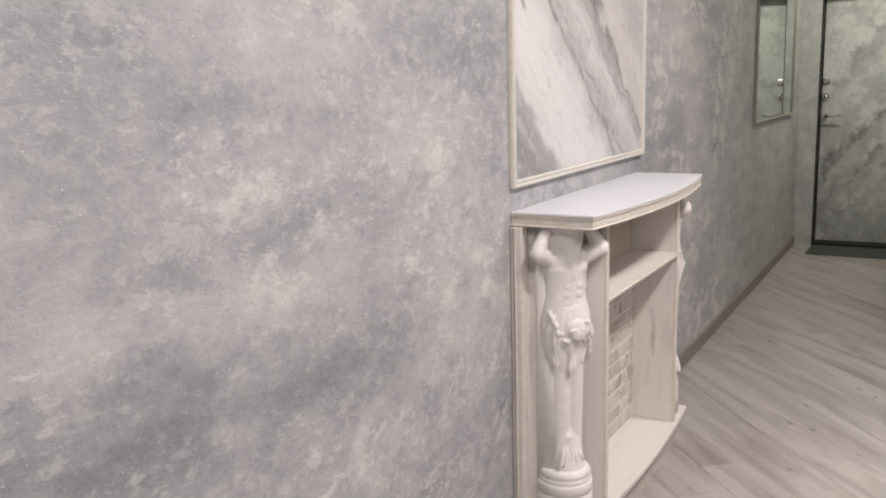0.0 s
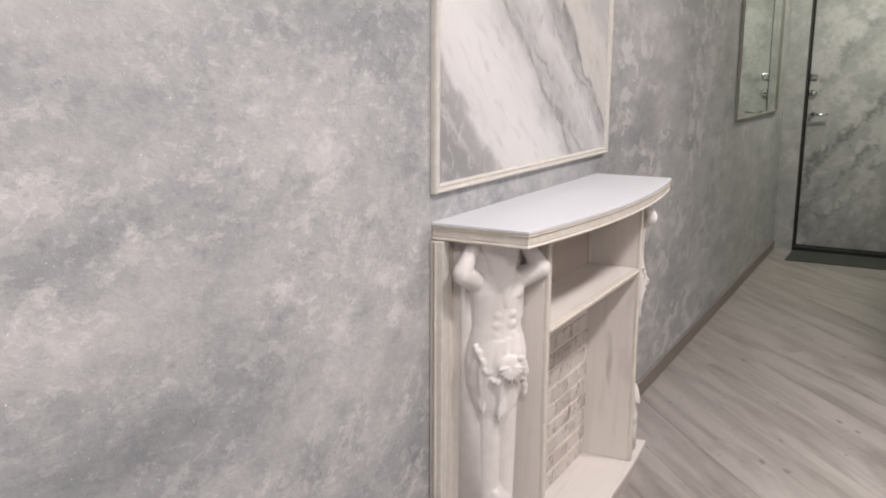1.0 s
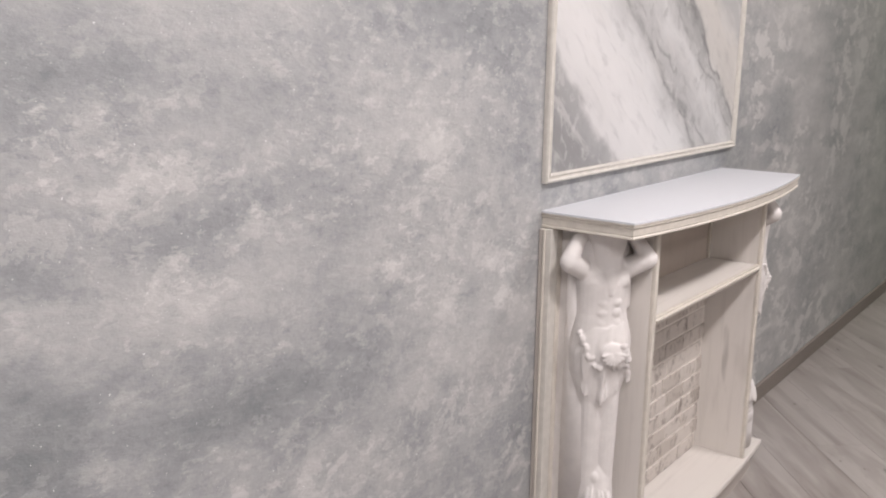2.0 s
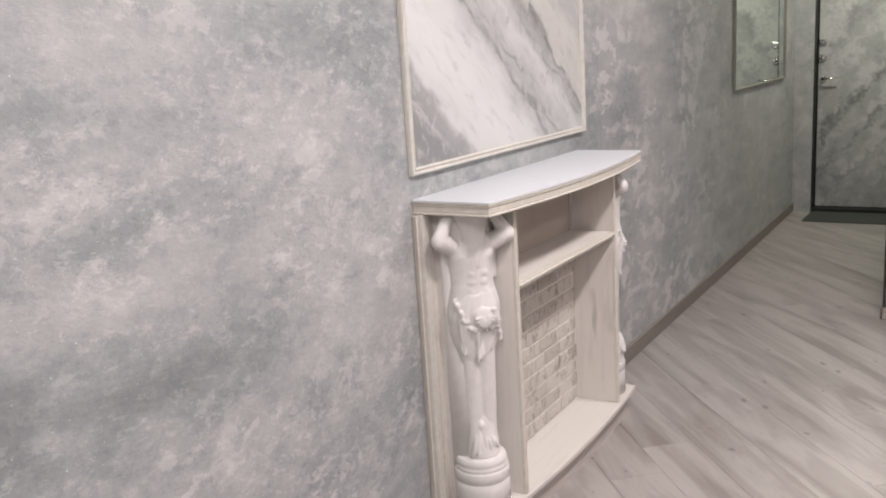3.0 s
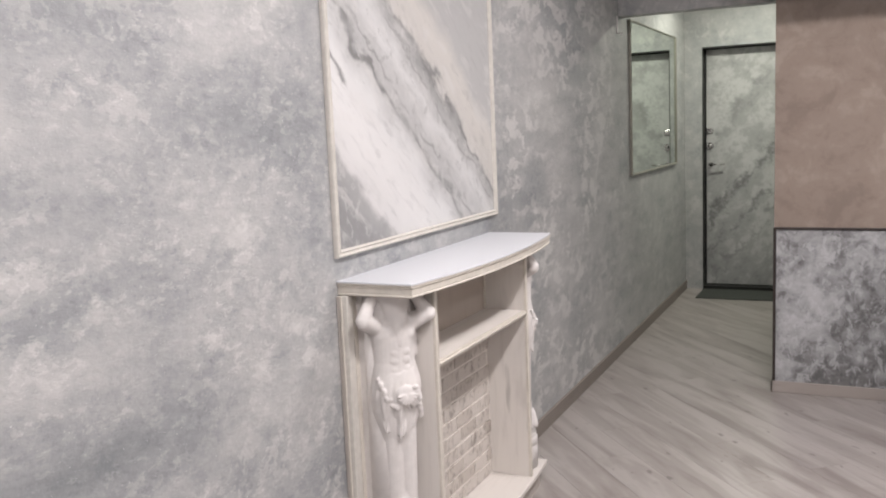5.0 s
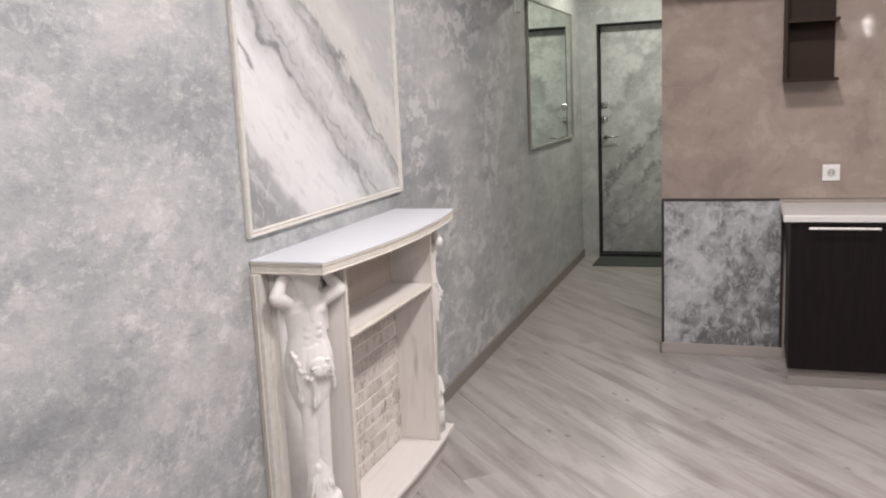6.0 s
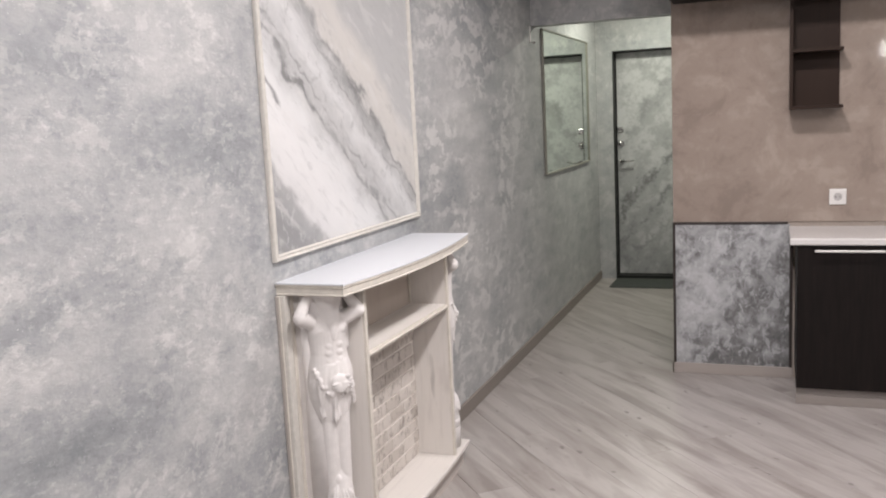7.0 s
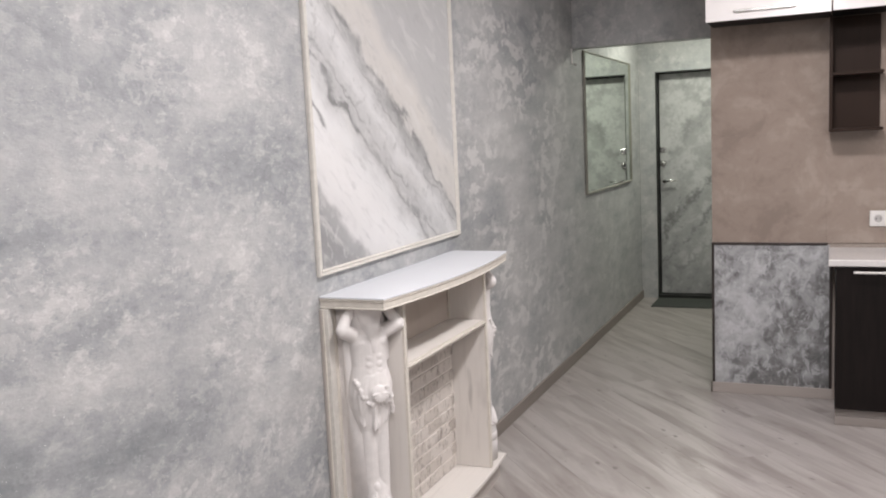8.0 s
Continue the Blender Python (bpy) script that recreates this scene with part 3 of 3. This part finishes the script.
def fireplace():
    t = thing("fireplace", (0, 0, 0), "false fireplace surround in limed white wood with bowed mantel", "fireplace")
    edge = [(0.012, 1.006), (0.006, 1.0068), (0.0035, 1.009), (0.0035, 1.012), (0.006, 1.0145), (0.0045, 1.017), (0.0045, 1.031), (0.002, 1.034), (0.001, 1.0365), (0.0035, 1.0385), (0.0005, 1.040), (0.0, 1.043)]
    mantel = part("mantel", bowed(edge, 0.246, 0.262, 0.052), CREAM, t, "cream moulded mantel edge")
    part("top", bowed([(0.0005, 1.0432), (0.0005, 1.0475), (0.0015, 1.0482)], 0.246, 0.262, 0.052), SLAB_TOP, mantel, "white laminate mantel top")
    part("base", bowed([(0.004, 0.096), (0.0, 0.099), (0.0, 0.112), (0.003, 0.115)], 0.212, 0.222, 0.03), WOOD_H, t)
    part("plinth", bowed([(0.026, FLOOR), (0.026, 0.096)], 0.212, 0.222, 0.03), PLINTH, t, "taupe limed plinth strip")
    part("back", box(0.002, 0.05, 0.0505, WIDE - 0.0505, 0.1152, 1.0055), WOOD_V, t)
    for side in (0, 1):
        flip = (lambda a, b: (a, b)) if side == 0 else (lambda a, b: (WIDE - b, WIDE - a))
        y0, y1 = flip(-0.004, 0.030)
        panel = part("side_panel", box(0.011, 0.034, y0, y1, FLOOR, 1.0058, bevel=0.003), FRAME_CREAM, t, "cream moulded side panel")
        a, b = flip(-0.007, 0.030)
        part("wall_bead", box(0.001, 0.011, a, b, FLOOR, 1.0058, bevel=0.003), PLINTH, panel, "taupe bead against the wall")
        a, b = flip(-0.009, -0.0035)
        part("bead", box(0.013, 0.019, a, b, FLOOR, 1.0058, bevel=0.002), CREAM, panel)
        y0, y1 = flip(0.030, 0.050)
        part("recess_board", box(0.002, 0.034, y0, y1, FLOOR, 1.0058), CREAM, t)
        y0, y1 = flip(0.050, 0.176)
        part("pilaster", box(0.033, 0.092, y0, y1, 0.1152, 1.0058), GYPSUM, t, "flat white pilaster behind the figure")
        # block added to lift the dark gap beside the figure's neck
        y0, y1 = flip(0.060, 0.172)
        block = box(0.092, 0.128, y0, y1, 0.86, 1.0055, bevel=0.006)
        y0, y1 = flip(0.128, 0.173)
        box(0.092, 0.166, y0, y1, 0.80, 1.0055, 0.006, block)
        part("gap_filler", block, GYPSUM, t, "plain white block added to lighten the gap behind the figure")
        y0, y1 = flip(0.178, 0.196)
        divider = part("divider", box(0.05, 0.214, y0, y1, 0.1152, 1.006, bevel=0.001), WOOD_V, t)
        a, b = flip(0.178, 0.197)
        part("bead", box(0.213, 0.226, a, b, 0.1152, 1.006, bevel=0.004), CREAM, divider)
        cy = 0.088 if side == 0 else WIDE - 0.088
        part("column", lathe([(0.052, 0.1152), (0.052, 1.005)], 0.088, cy), GYPSUM, t, "smooth white half column")
        part("pedestal", lathe([(0.082, 0.1152), (0.082, 0.206), (0.0805, 0.2075), (0.082, 0.209), (0.082, 0.237), (0.080, 0.240), (0.0770, 0.242), (0.0785, 0.246), (0.0785, 0.252), (0.0745, 0.2555), (0.0765, 0.261), (0.0765, 0.268), (0.073, 0.276), (0.070, 0.279)], 0.127, cy), GYPSUM, t, "white turned drum pedestal")
    shelf = part("shelf", box(0.05, 0.212, 0.196, WIDE - 0.196, 0.757, 0.776), WOOD_H, t)
    lip = box(0.2115, 0.222, 0.199, WIDE - 0.199, 0.755, 0.779, bevel=0.003)
    box(0.219, 0.2275, 0.199, WIDE - 0.199, 0.763, 0.772, 0.003, lip)
    part("lip", lip, CREAM, shelf)
    part("niche_back", box(0.0505, 0.054, 0.1965, WIDE - 0.1965, 0.7765, 1.0055), NICHE, t, "taupe board at the back of the niche")
    for y in (0.197, WIDE - 0.213):
        part("batten", box(0.054, 0.062, y, y + 0.016, 0.7765, 1.0055, bevel=0.002), CREAM, t)
    bed = part("brick_panel", box(0.05, 0.057, 0.196, WIDE - 0.196, 0.1152, 0.757), MORTAR, t, "whitewashed brick lining with pale mortar")
    return t, bed


hearth, brick_bed = fireplace()


def statue():
    """One plain plaster figure: arms raised, draped hips, tapering to its feet. Faces +x, feet at z 0."""
    bm = bmesh.new()
    turn = lambda n: (2 * math.pi * k / n for k in range(n))
    rng = random.Random(11)
    # legs and feet, with a low leafy scroll over them
    for s in (-1, 1):
        limb((-0.006, s * 0.018, 0.02), (-0.004, s * 0.020, 0.34), 0.030, 0.035, bm)
    join(bm, loft([[(a * math.cos(t) - 0.004, b * math.sin(t), z) for t in turn(32)]
                   for a, b, z in ((0.054, 0.054, 0.0), (0.050, 0.051, 0.020), (0.043, 0.050, 0.050), (0.036, 0.046, 0.090), (0.026, 0.036, 0.125))], smooth=True))
    for k in range(7):
        ball((0.030 + 0.003 * math.sin(2 * k), -0.036 + 0.011 * k, 0.040 + 0.008 * (k % 2)), (0.014, 0.006, 0.040 - 0.003 * k), (6 * (k - 3), -14, 0), bm=bm, u=12, v=8)
    ball((0.018, -0.010, 0.092), (0.016, 0.014, 0.022), bm=bm)
    # trunk from the hips to the shoulders
    rows = ((0.036, 0.050, 0.25), (0.050, 0.062, 0.32), (0.058, 0.074, 0.38), (0.060, 0.077, 0.43), (0.056, 0.071, 0.485), (0.053, 0.066, 0.525),
            (0.054, 0.067, 0.56), (0.058, 0.069, 0.60), (0.054, 0.069, 0.632), (0.034, 0.050, 0.660))
    join(bm, loft([[(a * math.cos(t) - 0.012, b * math.sin(t) - 0.003, z) for t in turn(32)] for a, b, z in rows], smooth=True))
    # wedge-shaped block from the breastbone up to the mantel
    join(bm, loft([[(0.8 * r0 * math.cos(a) + x0, r0 * math.sin(a), z) for a in turn(24)]
                   for r0, x0, z in ((0.005, 0.042, 0.574), (0.018, 0.034, 0.598), (0.030, 0.024, 0.632), (0.037, 0.012, 0.668), (0.049, 0.004, 0.702), (0.058, 0.002, 0.726))], smooth=True))
    for s in (-1, 1):
        limb((-0.008, s * 0.044, 0.625), (0.020, s * 0.100, 0.654), 0.029, 0.023, bm)
        limb((0.020, s * 0.102, 0.657), (0.0, s * 0.066, 0.714), 0.022, 0.017, bm)
        ball((-0.004, s * 0.024, 0.604), (0.046, 0.040, 0.034), bm=bm)
        for k in range(3):
            ball((0.0355, s * 0.0150, 0.556 - 0.026 * k), (0.0068, 0.0158, 0.0134), bm=bm)
    # the cloth, gathered round the hips and hanging in ragged folds
    n = 160
    rings = []
    for k in range(25):
        u = k / 24
        ring = []
        for a in turn(n):
            front = max(0.0, math.cos(a + 0.25))
            hem = 0.338 - 0.052 * front ** 3 + 0.022 * abs(math.sin(4.5 * a + 0.6)) + 0.008 * math.sin(17 * a + 1.0)
            top = 0.490 + 0.010 * math.sin(a + 0.6) + 0.003 * math.sin(11 * a)
            z = top + (hem - top) * u
            r = 0.062 + 0.012 * math.sin(math.pi * min(1, u * 1.3)) - 0.006 * u
            r += (0.0008 + 0.0070 * u * u) * math.sin(9 * a + 2.2 + 1.2 * math.sin(3.5 * u + 2 * a)) + 0.003 * math.sin(23 * a + 7 * u) * u
            ring.append((0.90 * r * math.cos(a) - 0.010, 1.08 * r * math.sin(a) - 0.002, z))
        rings.append(ring)
    join(bm, loft(rings[::-1], smooth=True))
    # crumpled lace along the upper edge and round the rosette
    line = ((-60, 0.474), (-46, 0.446), (-36, 0.420), (-20, 0.402), (6, 0.394), (30, 0.402), (48, 0.396), (58, 0.370), (62, 0.340))
    for (a0, z0), (a1, z1) in zip(line, line[1:]):
        for k in range(5):
            a, z = radians(a0 + (a1 - a0) * k / 5), z0 + (z1 - z0) * k / 5
            r = 0.0715 + 0.002 * rng.random()
            size = 0.003 + 0.0035 * rng.random()
            ball((0.90 * r * math.cos(a) - 0.011, 1.06 * r * math.sin(a) - 0.002, z + 0.016 * (rng.random() - 0.5)), (size, size * 1.3, size * (1.0 + rng.random())), (90 * rng.random() - 45, 0, 0), bm=bm, u=10, v=6)
    # folded rosette at the front
    ball((0.056, 0.006, 0.428), (0.010, 0.031, 0.032), bm=bm)
    for k in range(9):
        a = radians(-170 + 20 * k)
        ball((0.0645, 0.006 + 0.018 * math.cos(a), 0.436 + 0.022 * math.sin(a)), (0.0045, 0.0040, 0.016), (math.degrees(a) + 90, 0, 0), bm=bm, u=10, v=8)
    for k in range(4):
        ball((0.060, 0.034 + 0.004 * k, 0.452 - 0.012 * k), (0.008, 0.012, 0.007), (20 * k, 0, 0), bm=bm, u=10, v=8)
    ob = part("statue", bm, GYPSUM)
    remesh = ob.modifiers.new("fuse", "REMESH")
    remesh.mode, remesh.voxel_size, remesh.use_smooth_shade = "VOXEL", 0.0024, True
    soft = ob.modifiers.new("soften", "SMOOTH")
    soft.factor, soft.iterations = 0.5, 3
    return ob


figure = statue()
figure.matrix_basis = pose(0.134, 0.088, 0.279, 0, 0, -39)
tagged(figure, "white gypsum figure with raised arms standing on a pedestal", "statue", "fireplace statues")
copy_thing(figure, pose(0.156, WIDE - 0.086, 0.279, 0, 0, 42))


# ---- kitchen ----
def trim(name, dims):
    return tagged(part(name, box(*dims, bevel=0.0015), BLACK), "dark brown edging strip round the plaster panel", "trim", kind="structure")


Y = KITCHEN
tagged(part("plaster_panel", box(0.966, 1.572, Y - 0.008, Y + 0.006, 0.06, 0.879, bevel=0.001), PANEL_MARBLE), "mottled grey plaster wall panel beside the kitchen units", "panel", kind="structure")
trim("trim", (0.952, 1.562, Y - 0.014, Y + 0.006, 0.879, 0.891))
trim("trim", (0.952, 0.966, Y - 0.014, Y + 0.006, 0.074, 0.879))
trim("trim", (1.572, 1.588, Y - 0.014, Y + 0.006, 0.074, 0.866))


def base_unit(x0, x1):
    t = thing("base_cabinet", (x0, 0, 0), "dark wenge base cabinet under the white worktop", "cabinet", "kitchen base cabinets")
    w = x1 - x0
    part("body", box(0, w, 2.262, Y - 0.02, 0.10, 0.833), WENGE, t)
    door = part("door", box(0.002, w - 0.002, 2.242, 2.260, 0.102, 0.829, bevel=0.0015), WENGE, t)
    bm = box(0.080, 0.391, 2.207, 2.219, 0.802, 0.813, bevel=0.003)
    for x in (0.10, 0.373):
        join(bm, rod((x, 2.214, 0.8075), (x, 2.243, 0.8075), 0.0045))
    part("handle", bm, ALUMINIUM, door, "satin aluminium bar handle")
    part("plinth", box(0, w, 2.275, 2.29, FLOOR, 0.10), UNIT_PLINTH, t, "grey oak plinth")
    part("plinth_strip", box(0, w, 2.258, 2.275, FLOOR, 0.062, bevel=0.003), UNIT_PLINTH, t)
    return t


base_unit(1.600, 2.055)
base_unit(2.060, 2.515)
tagged(part("worktop", box(1.566, 2.53, 2.226, Y - 0.0015, 0.834, 0.868, bevel=0.006, segments=3), COUNTER), "white speckled laminate worktop with a rounded edge", "worktop")


def wall_unit(x0, x1, drop):
    t = thing("wall_cabinet", (x0, 0, 0), "white gloss wall cabinet hung under the ceiling", "cabinet", "kitchen wall cabinets")
    w = x1 - x0
    part("body", box(0.002, w - 0.002, 2.402, Y - 0.002, 2.094 + drop, 2.66), WENGE, t)
    door = part("door", box(0.001, w - 0.001, 2.382, 2.400, 2.09 + drop, 2.66, bevel=0.0015), WHITE_GLOSS, t, "white gloss door")
    part("handle", box(0.14, 0.44, 2.366, 2.3825, 2.128 + drop, 2.140 + drop, bevel=0.003), STEEL, door)
    return t


wall_unit(0.968, 1.572, 0.0)
wall_unit(1.577, 2.18, 0.003)


def open_shelf():
    t = thing("open_shelf", (1.563, Y, 1.494), "dark wenge open wall shelf under the cabinets", "shelf")
    part("side", box(0.0, 0.016, -0.145, -0.002, 0.016, 0.598), SHELF_WOOD, t)
    part("back", box(0.016, 0.243, -0.018, -0.002, 0.016, 0.598), SHELF_WOOD, t)
    for z in (0.0, 0.290):
        part("board", box(0.0, 0.255, -0.147, -0.0015, z, z + 0.016, bevel=0.001) if z == 0 else box(0.016, 0.255, -0.147, -0.018, z, z + 0.016, bevel=0.001), SHELF_WOOD, t)
    return t


open_shelf()


def wall_socket():
    t = thing("wall_socket", (1.808, Y, 1.024), "white plastic wall socket on the beige tiles", "socket")
    part("plate", box(-0.042, 0.042, -0.010, -0.001, -0.042, 0.042, bevel=0.004), PLASTIC, t)
    bm = bmesh.new()
    join(bm, loft([[(r * math.cos(2 * math.pi * k / 28), y, r * math.sin(2 * math.pi * k / 28)) for k in range(28)] for r, y in ((0.026, -0.010), (0.026, -0.013), (0.022, -0.013), (0.020, -0.0105))], cap=False))
    part("ring", bm, PLASTIC, t)
    # grey disc paints the shade inside the shallow recess
    bm = loft([[(r * math.cos(2 * math.pi * k / 28), y, r * math.sin(2 * math.pi * k / 28)) for k in range(28)] for r, y in ((0.0205, -0.0115), (0.0205, -0.0105))])
    part("recess", bm, SHADE, t, "socket recess coloured grey for its shade")
    for x in (-0.0095, 0.0095):
        part("hole", rod((x, -0.0125, 0), (x, -0.0112, 0), 0.003), SEAL, t)
    return t


wall_socket()


# ---- ceiling lamps ----
def recessed_lamp(x, y, z, glow):
    t = thing("ceiling_lamp", (x, y, z), "round recessed ceiling lamp with a white ring", "lamp", "ceiling lamps")
    n = 32
    ring = [[(r * math.cos(2 * math.pi * k / n), r * math.sin(2 * math.pi * k / n), h) for k in range(n)] for r, h in ((0.17, -0.0005), (0.17, -0.006), (0.154, -0.008), (0.15, -0.002))]
    part("ring", loft(ring, cap=False, smooth=True), PAINT, t)
    part("diffuser", lathe([(0.15, -0.005), (0.15, -0.001)], n=32), glow, t, "glowing round diffuser")
    return t


for sx, sy in SPOTS:
    recessed_lamp(sx, sy, CEIL, GLOW)
recessed_lamp(0.66, 4.72, HALL_CEIL, HALL_GLOW)


# unseen lamp, added so its bulbs mirror as a glint in the kitchen tiles
def wall_lamp():
    t = thing("wall_lamp", (2.74, ROOM_Y, 2.10), "unseen lamp with two bare bulbs, added for the glint on the tiles", "lamp")
    part("plate", box(-0.06, 0.06, 0.001, 0.02, -0.09, 0.09, bevel=0.006), STEEL, t)
    for z in (-0.05, 0.06):
        part("arm", rod((0, 0.02, z), (0, 0.07, z), 0.008), STEEL, t)
        part("bulb", ball((0, 0.10, z), (0.022, 0.022, 0.020)), GLINT_GLOW, t, "glowing glass bulb")
    return t


wall_lamp()


# ---- pieces ----
def bricks():
    """Courses of bricks in the firebox."""
    top, course, length, joint = 0.757, 0.0555, 0.132, 0.0055
    z, row = 0.1152, 0
    y_end = WIDE - 0.196
    while z < top - 0.02:
        h = min(course - joint, top - z - 0.003)
        y = 0.196 - (length / 2 if row % 2 else 0.03) - 0.02 * random.random()
        while y < y_end - 0.02:
            a, b = max(y, 0.197), min(y + length - joint, y_end - 0.001)
            if b - a > 0.02:
                part("brick", box(0.056, 0.0600 + 0.002 * random.random(), a, b, z + joint / 2, z + h, bevel=0.0015, segments=1), BRICK, brick_bed)
            y += length
        z += course
        row += 1


bricks()


def tiles():
    """Large tiles on the kitchen wall, in straight rows."""
    w, h, gap = 0.60, 0.30, 0.0005
    for row in range(7):
        z0 = 0.891 + h * row
        z1 = min(z0 + h, CEIL)
        x = CORNER - 0.0015
        while x < ROOM_X - 0.05:
            x1 = min(x + w, ROOM_X)
            part("tile", box(x + gap / 2, x1 - gap / 2, Y, Y + 0.0082, z0 + gap / 2, z1 - gap / 2, bevel=0.0005), TILE, kitchen_wall)
            x += w


tiles()


def planks():
    """Laminate boards laid at a slant, cut to the room's outline."""
    turn, wide, long = radians(-49), 0.193, 1.285
    mid = Vector((1.2, 0.6, FLOOR))
    rng = random.Random(4)
    along, across = Vector((math.cos(turn), math.sin(turn), 0)), Vector((-math.sin(turn), math.cos(turn), 0))
    edges = [((-0.05, 0, 0), (-1, 0, 0)), ((ROOM_X + 0.05, 0, 0), (1, 0, 0)), ((0, ROOM_Y - 0.05, 0), (0, -1, 0)), ((0, 5.65, 0), (0, 1, 0))]
    for r in range(-34, 35):
        shift = (rng.random()) * long
        for c in range(-7, 8):
            centre = mid + across * (r * wide) + along * (c * long + shift)
            if not (-0.9 < centre.x < ROOM_X + 0.9 and ROOM_Y - 0.9 < centre.y < 6.5) or (centre.x > 2.3 and centre.y > 3.8):
                continue
            bm = box(-long / 2 + 0.0004, long / 2 - 0.0004, -wide / 2 + 0.0004, wide / 2 - 0.0004, -0.010, 0.0, bevel=0.0007, segments=1)
            m = Matrix.Translation(centre) @ Matrix.Rotation(turn, 4, "Z")
            inv = m.inverted()
            for co, no in edges:
                bmesh.ops.bisect_plane(bm, geom=bm.verts[:] + bm.edges[:] + bm.faces[:], plane_co=inv @ Vector(co), plane_no=inv.to_3x3() @ Vector(no), clear_outer=True)
            if len(bm.faces) < 3:
                bm.free()
                continue
            ob = part("plank", bm, PLANK, floor)
            ob.matrix_basis = m


planks()
